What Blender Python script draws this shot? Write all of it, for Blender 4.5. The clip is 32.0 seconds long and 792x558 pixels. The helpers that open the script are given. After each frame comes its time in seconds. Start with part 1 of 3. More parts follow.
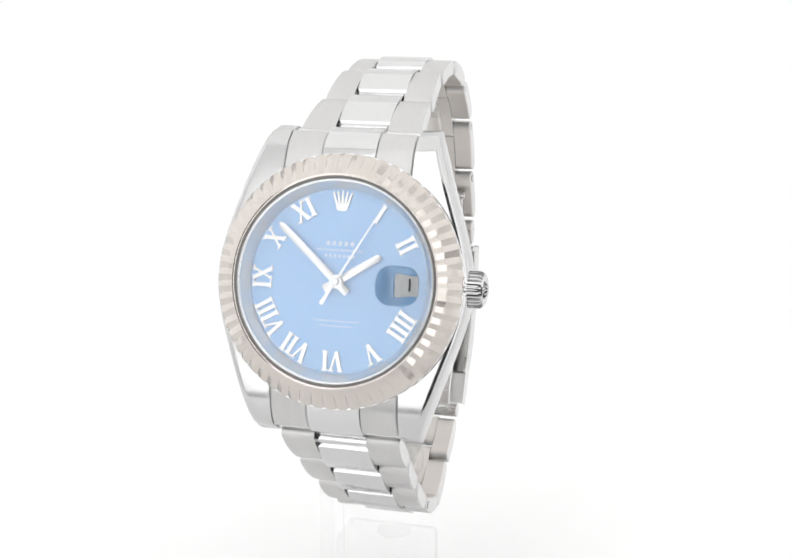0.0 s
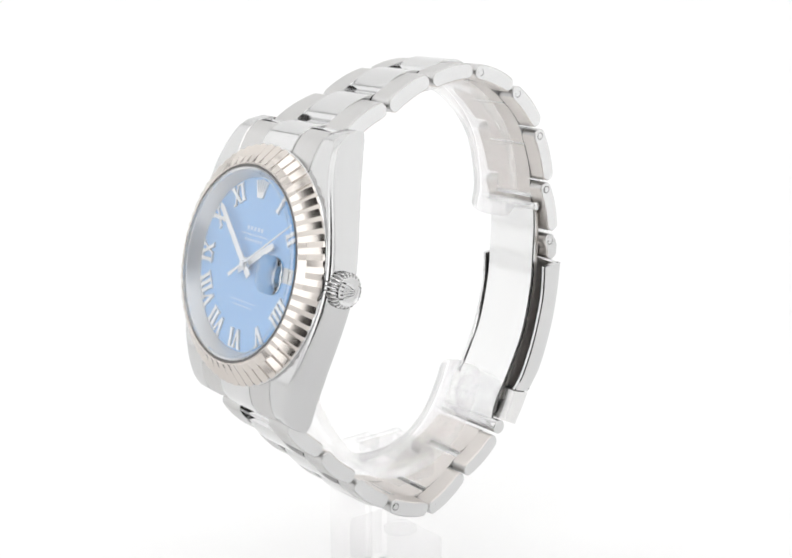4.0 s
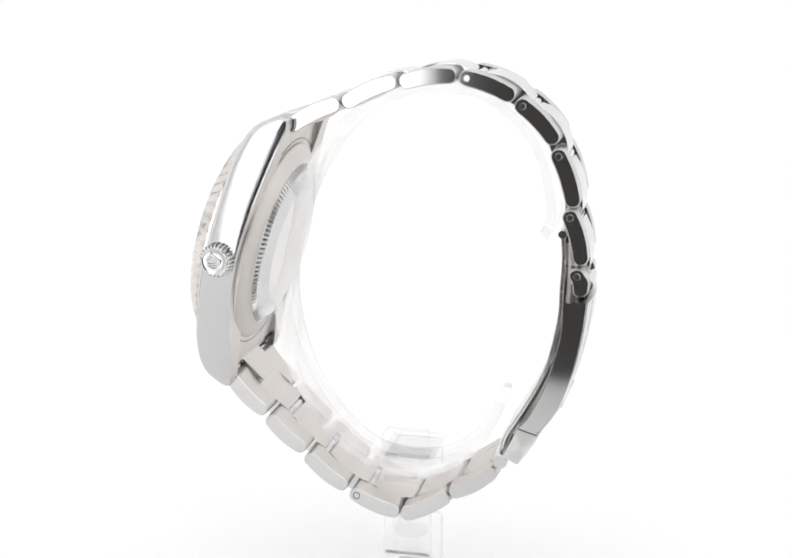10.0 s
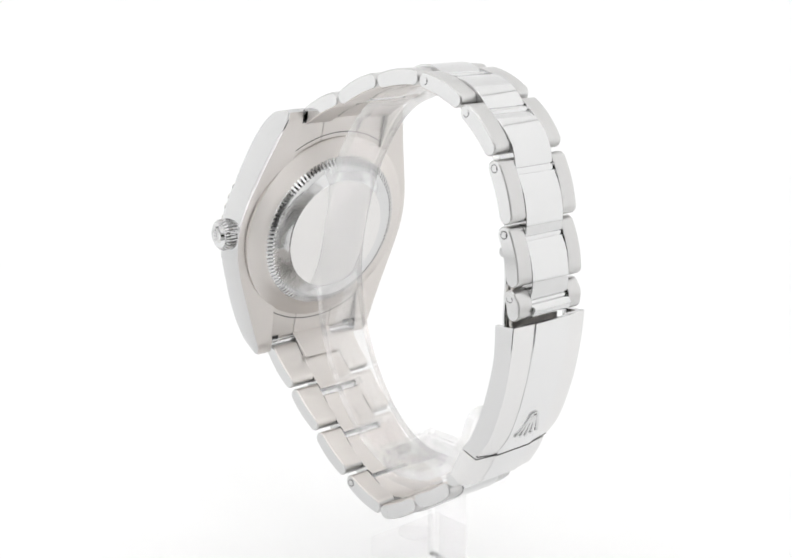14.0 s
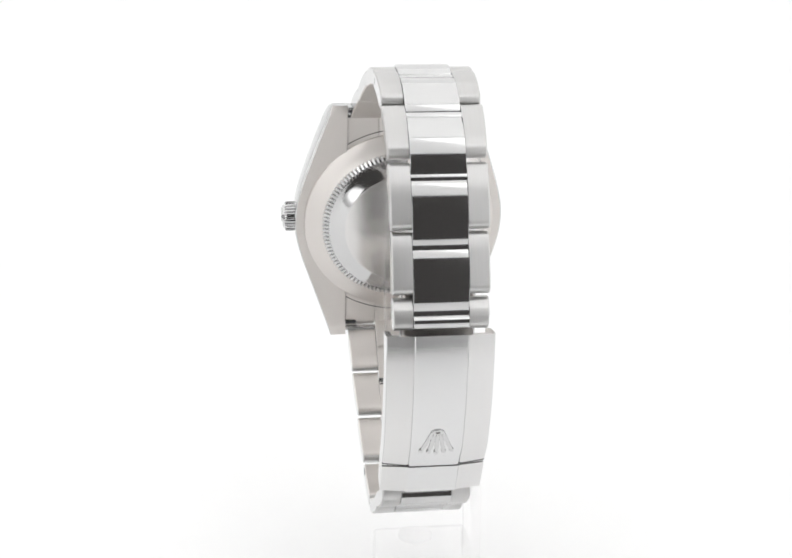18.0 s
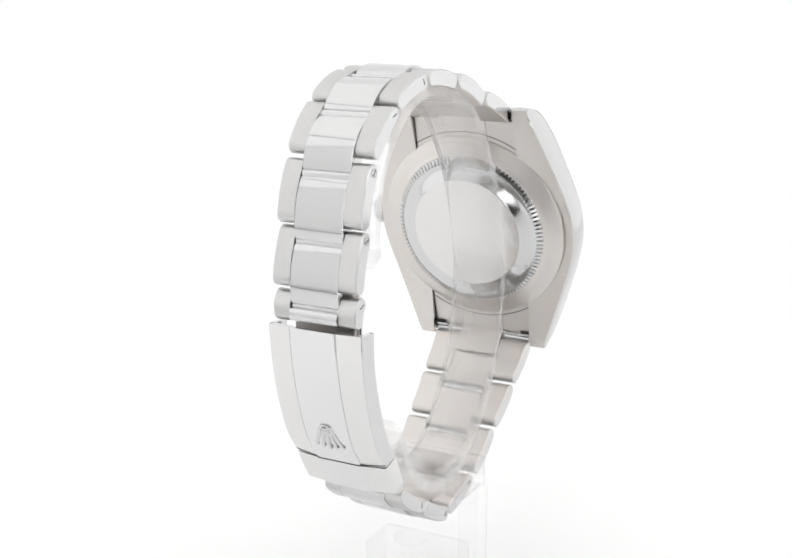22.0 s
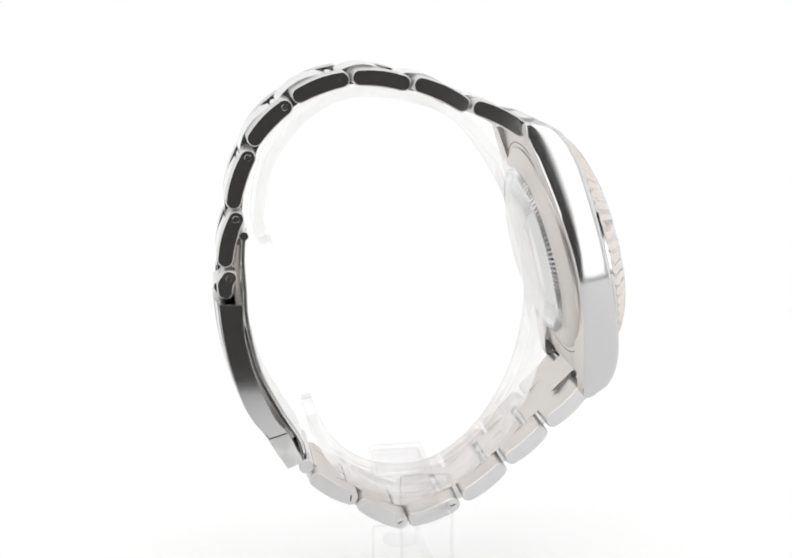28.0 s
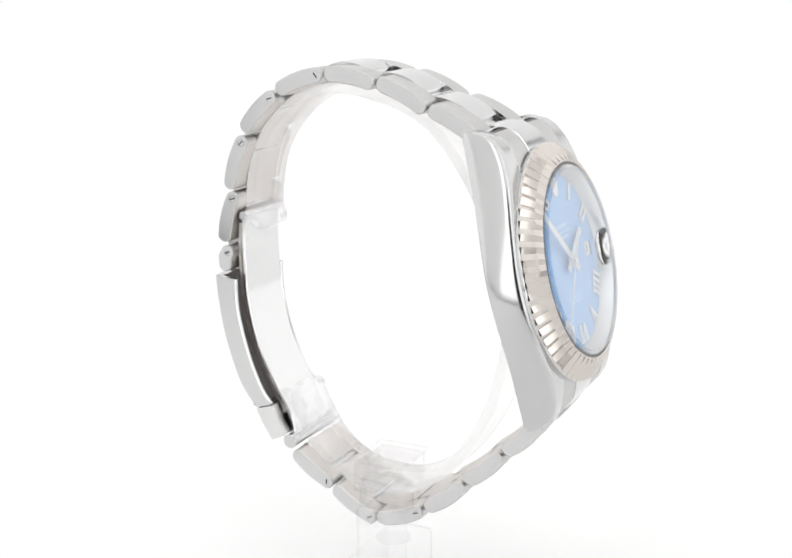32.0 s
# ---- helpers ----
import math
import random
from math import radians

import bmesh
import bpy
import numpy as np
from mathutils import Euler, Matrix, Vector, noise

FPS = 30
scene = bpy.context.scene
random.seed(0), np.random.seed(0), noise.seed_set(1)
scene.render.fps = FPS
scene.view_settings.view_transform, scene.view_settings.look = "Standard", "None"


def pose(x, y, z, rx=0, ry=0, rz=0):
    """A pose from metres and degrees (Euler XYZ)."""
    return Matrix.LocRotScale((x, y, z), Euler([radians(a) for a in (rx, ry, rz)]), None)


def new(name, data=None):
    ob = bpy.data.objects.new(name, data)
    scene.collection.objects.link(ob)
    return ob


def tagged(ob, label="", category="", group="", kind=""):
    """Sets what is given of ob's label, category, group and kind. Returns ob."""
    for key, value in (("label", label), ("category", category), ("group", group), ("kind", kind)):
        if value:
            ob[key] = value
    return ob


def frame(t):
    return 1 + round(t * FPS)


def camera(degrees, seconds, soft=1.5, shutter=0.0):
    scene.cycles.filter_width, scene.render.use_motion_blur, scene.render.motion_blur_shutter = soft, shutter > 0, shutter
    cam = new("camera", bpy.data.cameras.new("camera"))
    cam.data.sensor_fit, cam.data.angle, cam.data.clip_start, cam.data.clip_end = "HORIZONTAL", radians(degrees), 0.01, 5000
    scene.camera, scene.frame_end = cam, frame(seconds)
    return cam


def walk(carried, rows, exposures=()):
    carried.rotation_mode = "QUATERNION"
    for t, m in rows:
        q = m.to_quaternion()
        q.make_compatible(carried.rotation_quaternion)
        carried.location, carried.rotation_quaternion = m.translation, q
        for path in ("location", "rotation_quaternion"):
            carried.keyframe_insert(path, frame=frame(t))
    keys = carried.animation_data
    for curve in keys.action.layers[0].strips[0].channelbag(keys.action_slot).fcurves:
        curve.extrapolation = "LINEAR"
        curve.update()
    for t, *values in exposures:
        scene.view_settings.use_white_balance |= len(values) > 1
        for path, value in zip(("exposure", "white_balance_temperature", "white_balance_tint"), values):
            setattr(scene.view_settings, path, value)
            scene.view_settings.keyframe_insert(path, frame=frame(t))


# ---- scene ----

ZB = 116.0          # floor lies this many mm below the lens
FAR = 222.5         # mm from the lens to the turning axis
TURN0, RATE = -15.25, -8.76   # degrees, degrees per second

cam = camera(34.29, 32.0, soft=1.8)
CAM = pose(0, -FAR / 1000, ZB / 1000, 90 - 14.13, 0, 0.36) @ pose(0, 0, 0, 0, 0, 0.035)
walk(cam, [(0, CAM), (32, CAM)])

# ---- world and light ----
world = bpy.data.worlds.new("world")
scene.world = world
world.use_nodes = True
wn = world.node_tree.nodes
wn["Background"].inputs[0].default_value = (0.042, 0.040, 0.039, 1)
wn["Background"].inputs[1].default_value = 1.0


def area(name, m, sx, sy, watts, color=(1, 1, 1)):
    d = bpy.data.lights.new(name, "AREA")
    d.shape, d.size, d.size_y, d.energy, d.color = "RECTANGLE", sx, sy, watts, color
    ob = new(name, d)
    ob.matrix_basis = m
    return ob


area("top_light", pose(0, 0.0875, 0.435), 0.585, 0.465, 0.42, (1, 0.997, 0.99))
area("side_light", pose(-0.298, 0.075, 0.218, 0, -90, 0), 0.43, 0.445, 0.30)
area("side_light", pose(0.298, 0.075, 0.218, 0, 90, 0), 0.43, 0.445, 0.30)
area("front_light", pose(-0.085, -0.1485, 0.21, 90, 0, 180), 0.074, 0.40, 0.068)
area("front_light", pose(0.097, -0.1485, 0.21, 90, 0, 180), 0.074, 0.40, 0.068)
scene.view_settings.exposure = 0.67

# ---- materials ----


def material(name, color, rough=0.5, metal=0.0, grain=0.0, stretch=(1, 1, 1), scale=400.0, bump=0.0, mottle=0.0,
             aniso=0.0, ior=1.5, vary=0.0):
    m = bpy.data.materials.new(name)
    m.use_nodes = True
    nt = m.node_tree
    b = nt.nodes["Principled BSDF"]
    b.inputs["Base Color"].default_value = (*color, 1)
    b.inputs["Roughness"].default_value = rough
    b.inputs["Metallic"].default_value = metal
    b.inputs["IOR"].default_value = ior
    if aniso:
        b.inputs["Anisotropic"].default_value = aniso
        b.inputs["Anisotropic Rotation"].default_value = 0.25
        tg = nt.nodes.new("ShaderNodeTangent")
        tg.direction_type, tg.axis = "RADIAL", "X"
        nt.links.new(tg.outputs[0], b.inputs["Tangent"])
    tc = nt.nodes.new("ShaderNodeTexCoord")
    mp = nt.nodes.new("ShaderNodeMapping")
    mp.inputs["Scale"].default_value = stretch
    nt.links.new(tc.outputs["Object"], mp.inputs["Vector"])
    fine = nt.nodes.new("ShaderNodeTexNoise")
    fine.inputs["Scale"].default_value = scale
    fine.inputs["Detail"].default_value = 4
    nt.links.new(mp.outputs[0], fine.inputs["Vector"])
    broad = nt.nodes.new("ShaderNodeTexNoise")
    broad.inputs["Scale"].default_value = 120
    broad.inputs["Detail"].default_value = 3
    nt.links.new(tc.outputs["Object"], broad.inputs["Vector"])
    if grain or mottle:
        add = nt.nodes.new("ShaderNodeMath")
        add.operation = "MULTIPLY_ADD"
        add.inputs[1].default_value = grain
        add.inputs[2].default_value = rough - grain / 2 - mottle / 2
        nt.links.new(fine.outputs["Fac"], add.inputs[0])
        add2 = nt.nodes.new("ShaderNodeMath")
        add2.operation = "MULTIPLY_ADD"
        add2.use_clamp = True
        add2.inputs[1].default_value = mottle
        nt.links.new(broad.outputs["Fac"], add2.inputs[0])
        nt.links.new(add.outputs[0], add2.inputs[2])
        nt.links.new(add2.outputs[0], b.inputs["Roughness"])
    if vary:
        hsv = nt.nodes.new("ShaderNodeHueSaturation")
        hsv.inputs["Color"].default_value = (*color, 1)
        val = nt.nodes.new("ShaderNodeMath")
        val.operation = "MULTIPLY_ADD"
        val.inputs[1].default_value = vary
        val.inputs[2].default_value = 1 - vary / 2
        nt.links.new(fine.outputs["Fac"], val.inputs[0])
        nt.links.new(val.outputs[0], hsv.inputs["Value"])
        nt.links.new(hsv.outputs[0], b.inputs["Base Color"])
    if bump:
        bp = nt.nodes.new("ShaderNodeBump")
        bp.inputs["Strength"].default_value = bump
        bp.inputs["Distance"].default_value = 0.00005
        nt.links.new(fine.outputs["Fac"], bp.inputs["Height"])
        nt.links.new(bp.outputs[0], b.inputs["Normal"])
    return m


def gloss_share(nt, base, rise=5.0, top=0.75):
    """Share of gloss on a clear sheet: base head-on, rising to all at grazing angles, alike from both sides."""
    lw, pw, ma = nt.nodes.new("ShaderNodeLayerWeight"), nt.nodes.new("ShaderNodeMath"), nt.nodes.new("ShaderNodeMath")
    lw.inputs["Blend"].default_value = 0.5
    pw.operation, ma.operation = "POWER", "MULTIPLY_ADD"
    pw.inputs[1].default_value = rise
    ma.inputs[1].default_value, ma.inputs[2].default_value = top - base, base
    nt.links.new(lw.outputs["Facing"], pw.inputs[0])
    nt.links.new(pw.outputs[0], ma.inputs[0])
    return ma


def thin_glass(name, tint, base):
    """A clear pane: what is behind shows through, with a gloss that grows at grazing angles."""
    m = bpy.data.materials.new(name)
    m.use_nodes = True
    nt = m.node_tree
    nt.nodes.remove(nt.nodes["Principled BSDF"])
    t, g = nt.nodes.new("ShaderNodeBsdfTransparent"), nt.nodes.new("ShaderNodeBsdfGlossy")
    t.inputs[0].default_value = (*tint, 1)
    g.inputs["Roughness"].default_value = 0.01
    fr = gloss_share(nt, base, 3.2, 0.95)
    mix = nt.nodes.new("ShaderNodeMixShader")
    nt.links.new(fr.outputs[0], mix.inputs[0])
    nt.links.new(t.outputs[0], mix.inputs[1])
    nt.links.new(g.outputs[0], mix.inputs[2])
    nt.links.new(mix.outputs[0], nt.nodes["Material Output"].inputs[0])
    return m


def clear_plastic(name, bend, haze, ripple=0.0, rough=0.0):
    """Clear acrylic. bend: share of light that is bent and mirrored as in a solid; haze: milky share painting in white
    glare; ripple: waviness.
    """
    m = bpy.data.materials.new(name)
    m.use_nodes = True
    nt = m.node_tree
    b = nt.nodes["Principled BSDF"]
    b.inputs["Base Color"].default_value = (0.995, 0.995, 0.995, 1)
    b.inputs["Roughness"].default_value = rough
    b.inputs["IOR"].default_value = 1.47
    b.inputs["Transmission Weight"].default_value = 1.0
    clear, milk, m1, m2 = (nt.nodes.new("Shader" + k) for k in ("NodeBsdfTransparent", "NodeBsdfTranslucent", "NodeMixShader", "NodeMixShader"))
    milk.inputs[0].default_value = (0.97, 0.97, 0.97, 1)
    tc, no = nt.nodes.new("ShaderNodeTexCoord"), nt.nodes.new("ShaderNodeTexNoise")
    no.inputs["Scale"].default_value = 160
    no.inputs["Detail"].default_value = 3
    nt.links.new(tc.outputs["Object"], no.inputs["Vector"])
    if ripple:
        bp = nt.nodes.new("ShaderNodeBump")
        bp.inputs["Strength"].default_value = ripple
        bp.inputs["Distance"].default_value = 0.0004
        nt.links.new(no.outputs["Fac"], bp.inputs["Height"])
        nt.links.new(bp.outputs[0], b.inputs["Normal"])
    m1.inputs[0].default_value = bend
    nt.links.new(clear.outputs[0], m1.inputs[1])
    nt.links.new(b.outputs[0], m1.inputs[2])
    mul = nt.nodes.new("ShaderNodeMath")
    mul.operation = "MULTIPLY_ADD"
    mul.inputs[1].default_value, mul.inputs[2].default_value = haze * 0.5, haze * 0.75
    nt.links.new(no.outputs["Fac"], mul.inputs[0])
    nt.links.new(mul.outputs[0], m2.inputs[0])
    nt.links.new(m1.outputs[0], m2.inputs[1])
    nt.links.new(milk.outputs[0], m2.inputs[2])
    nt.links.new(m2.outputs[0], nt.nodes["Material Output"].inputs[0])
    return m


STEEL = material("polished_steel", (0.63, 0.63, 0.63), 0.09, 1, mottle=0.05, scale=900)
CASE_STEEL = material("case_steel", (0.575, 0.575, 0.575), 0.15, 1, grain=0.04, mottle=0.06, scale=1500)
BRUSHED = material("brushed_steel", (0.575, 0.57, 0.565), 0.34, 1, grain=0.14, stretch=(1, 0.03, 0.03), scale=7500, bump=0.12, mottle=0.05, vary=0.12, aniso=0.75)
# Same steel with a finer brush; base colour also lightened to brighten the clasp.
FINE_LIT = material("fine_brushed_lit_steel", (0.74, 0.735, 0.73), 0.24, 1, grain=0.1, stretch=(1, 0.03, 0.03), scale=8000, bump=0.06, mottle=0.05, vary=0.06, aniso=0.7)
# Steel lightened past its own tone, so clasp cover and blade look better lit.
LIT_STEEL = material("lit_steel", (0.74, 0.74, 0.74), 0.18, 1, grain=0.04, mottle=0.05, scale=1500)
SATIN = material("satin_steel", (0.66, 0.63, 0.605), 0.42, 1, grain=0.12, scale=4000, bump=0.08, mottle=0.06, vary=0.05)
PLATE = material("back_plate_steel", (0.73, 0.72, 0.71), 0.15, 1, grain=0.06, stretch=(0.04, 1, 1), scale=4200, bump=0.05, mottle=0.06, vary=0.06)
GOLD = material("white_gold", (0.60, 0.56, 0.525), 0.12, 1, mottle=0.05, scale=900)
BLUE = material("sunray_blue", (0.23, 0.46, 0.78), 0.42, 0.35, grain=0.08, scale=6000, mottle=0.04, vary=0.05)
INDEX = material("index_metal", (0.76, 0.755, 0.75), 0.3, 1, mottle=0.04)
PRINT = material("white_print", (0.58, 0.68, 0.84), 0.5, vary=0.05)
DATE = material("date_disc", (0.80, 0.80, 0.78), 0.5, vary=0.04)
INK = material("black_ink", (0.02, 0.02, 0.022), 0.5, vary=0.1)
DARKGAP = material("shadowed_steel", (0.16, 0.155, 0.15), 0.4, 1, mottle=0.1)
CRYSTAL = thin_glass("sapphire", (0.97, 0.98, 0.99), 0.18)
LENS = bpy.data.materials.new("lens_glass")
LENS.use_nodes = True
lens_node = LENS.node_tree.nodes["Principled BSDF"]
lens_node.inputs["Roughness"].default_value = 0.0
lens_node.inputs["IOR"].default_value = 1.52
lens_node.inputs["Transmission Weight"].default_value = 1.0
ACRYLIC = clear_plastic("clear_acrylic", 0.24, 0.03, 0.12)
CLEARBLOCK = clear_plastic("clear_block", 0.15, 0.01, 0.08)
# Extra milk whitens the cuff's rims like light caught in polished edges.
LIT_RIM = clear_plastic("lit_acrylic_edge", 0.4, 0.15)
CLEARER = clear_plastic("bright_acrylic", 0.09, 0.01, 0.05)
WHITE = material("white_board", (0.92, 0.92, 0.92), 0.55, vary=0.02, scale=60, mottle=0.1)
PANEL = material("grey_panel", (0.44, 0.44, 0.44), 0.6, vary=0.04, scale=60, mottle=0.1)

# ---- mesh helpers (millimetres in, metres out) ----


def to_mesh(name, bm, mat, sharp=28):
    bmesh.ops.remove_doubles(bm, verts=bm.verts, dist=1e-5)
    bmesh.ops.recalc_face_normals(bm, faces=bm.faces)
    bmesh.ops.scale(bm, vec=(0.001, 0.001, 0.001), verts=bm.verts)
    me = bpy.data.meshes.new(name)
    bm.to_mesh(me)
    bm.free()
    me.shade_smooth()
    me.set_sharp_from_angle(angle=radians(sharp))
    me.materials.append(mat)
    return me


def part(name, bm, mat, parent, label="", sharp=28, flank=None, inner=None):
    """Links a bmesh as one mesh; flank: the material of faces that look along x."""
    me = to_mesh(name, bm, mat, sharp)
    if flank:
        me.materials.append(flank)
        for f in me.polygons:
            f.material_index = 1 if abs(f.normal.x) > 0.85 else 0
    if inner:
        me.materials.append(inner)
        k = len(me.materials) - 1
        for f in me.polygons:
            to_hub = Vector((0, HUB.x / 1000 - f.center.y, HUB.y / 1000 - f.center.z)).normalized()
            if f.normal.dot(to_hub) > 0.6:
                f.material_index = k
    ob = new(name, me)
    ob.parent = parent
    return tagged(ob, label)


def rings(bm, loops, close=True, cap=True):
    """Joins rings of equally many points by quads; caps the first and the last."""
    vs = [[bm.verts.new(p) for p in lp] for lp in loops]
    n = len(vs[0])
    for a, b in zip(vs, vs[1:]):
        for i in range(n if close else n - 1):
            j = (i + 1) % n
            bm.faces.new((a[i], a[j], b[j], b[i]))
    if cap:
        bm.faces.new(vs[0])
        bm.faces.new(vs[-1])
    return vs


def lathe(prof, n=96, axis="w", closed=False):
    """Turns (radius, w) points round the w axis."""
    bm = bmesh.new()
    loops = [[(r * math.cos(2 * math.pi * i / n), r * math.sin(2 * math.pi * i / n), w) for i in range(n)] for r, w in prof]
    if closed:
        loops.append(loops[0])
    rings(bm, loops, cap=False)
    return bm


def moved(bm, m):
    bmesh.ops.transform(bm, matrix=m, verts=bm.verts)
    return bm


def box(bm, x0, x1, y0, y1, z0, z1, c=0.0):
    """A box whose four long edges (along z) and ends are chamfered by c."""
    def ring(i, z):
        return [(x0 + i, y0 + c, z), (x0 + c, y0 + i, z), (x1 - c, y0 + i, z), (x1 - i, y0 + c, z),
                (x1 - i, y1 - c, z), (x1 - c, y1 - i, z), (x0 + c, y1 - i, z), (x0 + i, y1 - c, z)]
    if c <= 0:
        c = 1e-3
    rings(bm, [ring(c * 0.7, z0), ring(0, z0 + c), ring(0, z1 - c), ring(c * 0.7, z1)])
    return bm


def inset(poly, d):
    """The closed polygon (counted either way round) drawn in by d."""
    n = len(poly)
    ar = sum(poly[i][0] * poly[(i + 1) % n][1] - poly[(i + 1) % n][0] * poly[i][1] for i in range(n))
    s = 1 if ar > 0 else -1
    out = []
    for i in range(n):
        a, b, c = poly[i - 1], poly[i], poly[(i + 1) % n]
        e1 = Vector((b[0] - a[0], b[1] - a[1]))
        e2 = Vector((c[0] - b[0], c[1] - b[1]))
        nn = (Vector((-e1.y, e1.x)).normalized() + Vector((-e2.y, e2.x)).normalized())
        nn = nn.normalized() if nn.length > 1e-6 else Vector((0, 0))
        out.append((b[0] + s * nn.x * d, b[1] + s * nn.y * d))
    return out


def slab(poly, x0, x1, c=0.2, c1=None):
    """Extrudes a (y, z) polygon along x, with chamfered rims (c at x0, c1 at x1)."""
    bm = bmesh.new()
    c1 = c if c1 is None else c1
    rings(bm, [[(x, *p) for p in q] for x, q in ((x0, inset(poly, c)), (x0 + c, poly), (x1 - c1, poly), (x1, inset(poly, c1)))])
    return bm


HUB = Vector((2.0, ZB - 58.0))     # middle of the bracelet's loop, in (y, z)


def P(y, z):
    return Vector((y - 0.5, z - 0.62 + ZB))


def capsule(p, q, thick, sag=0.35, end=0.95):
    """A link seen from the side: a curved bar with rounded ends, its outer face bulged."""
    along = (q - p).normalized()
    out = Vector((-along.y, along.x))
    if out.dot((p + q) / 2 - HUB) < 0:
        out = -out
    length, h = (q - p).length, thick / 2
    r = h * end
    pts = []
    for i in range(7):
        k = i / 6
        pts.append(p + along * (r + (length - 2 * r) * k) + out * (h + sag * (1 - (2 * k - 1) ** 2)))
    for i in range(1, 7):
        a = math.pi / 2 - math.pi * i / 7
        pts.append(p + along * (length - r + r * math.cos(a)) + out * h * math.sin(a))
    for i in range(5):
        k = 1 - i / 4
        pts.append(p + along * (r + (length - 2 * r) * k) + out * (-h + sag * 0.7 * (1 - (2 * k - 1) ** 2)))
    for i in range(1, 7):
        a = -math.pi / 2 - math.pi * i / 7
        pts.append(p + along * (r + r * math.cos(a)) + out * h * math.sin(a))
    return [tuple(v) for v in pts]


def ribbon(points, h, n=8):
    """Closed outline of a strip of thickness h along a smooth line through points (y, z)."""
    pts = [Vector(p) for p in points]
    line = []
    for i in range(len(pts) - 1):
        p0, p1, p2, p3 = pts[max(i - 1, 0)], pts[i], pts[i + 1], pts[min(i + 2, len(pts) - 1)]
        for k in range(n):
            t = k / n
            line.append(0.5 * (2 * p1 + (p2 - p0) * t + (2 * p0 - 5 * p1 + 4 * p2 - p3) * t * t + (3 * p1 - p0 - 3 * p2 + p3) * t ** 3))
    line.append(pts[-1])
    a, b = [], []
    for i, v in enumerate(line):
        d = (line[min(i + 1, len(line) - 1)] - line[max(i - 1, 0)]).normalized()
        o = Vector((-d.y, d.x))
        a.append(tuple(v + o * h / 2))
        b.append(tuple(v - o * h / 2))
    return a, b


def strip(a, b, x0, x1, c=0.15):
    """A strip between the two edge lines a and b, from x0 to x1, as a solid of quads."""
    bm = bmesh.new()
    loops = []
    for p, q in zip(a, b):
        loops.append([(x0, *q), (x0, *p), (x1, *p), (x1, *q)])
    if c > 0:
        loops = []
        for p, q in zip(a, b):
            p, q = Vector(p), Vector(q)
            d = (p - q).normalized() * c
            loops.append([(x0 + c, *q), (x0, *(q + d)), (x0, *(p - d)), (x0 + c, *p), (x1 - c, *p), (x1, *(p - d)), (x1, *(q + d)), (x1 - c, *q)])
    rings(bm, loops)
    return bm


def rod(x0, x1, y, z, r, n=14, c=0.1):
    bm = bmesh.new()
    def ring(x, rr):
        return [(x, y + rr * math.cos(2 * math.pi * i / n), z + rr * math.sin(2 * math.pi * i / n)) for i in range(n)]
    rings(bm, [ring(x0, r - c), ring(x0 + c, r), ring(x1 - c, r), ring(x1, r - c)])
    return bm


# ---- setting: white photo box with an open slot in front ----


def board(name, x0, x1, y0, y1, z0, z1, mat=WHITE, label="", kind="structure"):
    bm = bmesh.new()
    box(bm, x0 * 1000, x1 * 1000, y0 * 1000, y1 * 1000, z0 * 1000, z1 * 1000, 0.5)
    ob = new(name, to_mesh(name, bm, mat))
    return tagged(ob, label, "", "", kind)


def sweep():
    """Floor that curves up into the back wall, one sheet with thickness."""
    line = [(-140, 0), (-60, 0), (60, 0), (180, 0)]
    r, yc = 120.0, 200.0
    for i in range(13):
        a = math.pi / 2 * i / 12
        line.append((yc + r * math.sin(a), r - r * math.cos(a)))
    line += [(yc + r, 300), (yc + r, 440)]
    bm = bmesh.new()
    under = [(y + (3 if z > 5 else 0), z - 3) for y, z in line]
    loops = [[(-300, *q), (-300, *p), (300, *p), (300, *q)] for p, q in zip(line, under)]
    rings(bm, loops)
    ob = new("floor", to_mesh("floor", bm, WHITE, 40))
    return tagged(ob, "seamless white floor sheet curving up into the back", "floor", kind="structure")


sweep()
FY = -0.150
board("wall_left", -0.303, -0.3005, FY, 0.325, -0.003, 0.44, PANEL, "pale grey side panel of the photo box")
board("wall_right", 0.3005, 0.303, FY, 0.325, -0.003, 0.44, PANEL, "pale grey side panel of the photo box")
board("ceiling", -0.303, 0.303, FY, 0.325, 0.4405, 0.445, PANEL, "pale grey top panel of the photo box")
SLOT_L, SLOT_R, SLOT_TOP = 0.045, 0.057, 0.17
board("wall_front_left", -0.303, -SLOT_L, FY - 0.003, FY - 0.0005, -0.003, 0.445, WHITE, "white front flap of the photo box")
board("wall_front_right", SLOT_R, 0.303, FY - 0.003, FY - 0.0005, -0.003, 0.445, WHITE, "white front flap of the photo box")
board("wall_front_top", -SLOT_L + 0.0003, SLOT_R - 0.0003, FY - 0.003, FY - 0.0005, SLOT_TOP, 0.445, WHITE, "white front flap of the photo box")

# ---- the watch ----
TILT = 14.0
watch = tagged(new("wristwatch"), "steel wristwatch with fluted bezel and blue dial on clear stand", "wristwatch")
MX = WATCH_X = -2.1
DIAL = Matrix.Translation((MX, -31.2, ZB - 49.0)) @ pose(0, 0, 0, 90 - TILT, 0, 0)
DIAL_M = Matrix.Translation((MX / 1000, -0.0312, (ZB - 49.0) / 1000)) @ pose(0, 0, 0, 90 - TILT, 0, 0)
FLUTES = 60


def dpart(name, bm, mat, parent=None, label="", sharp=28):
    """A part given in the dial's space: u to the crown, v to twelve, w out of the glass."""
    return part(name, moved(bm, DIAL), mat, parent or watch, label, sharp)


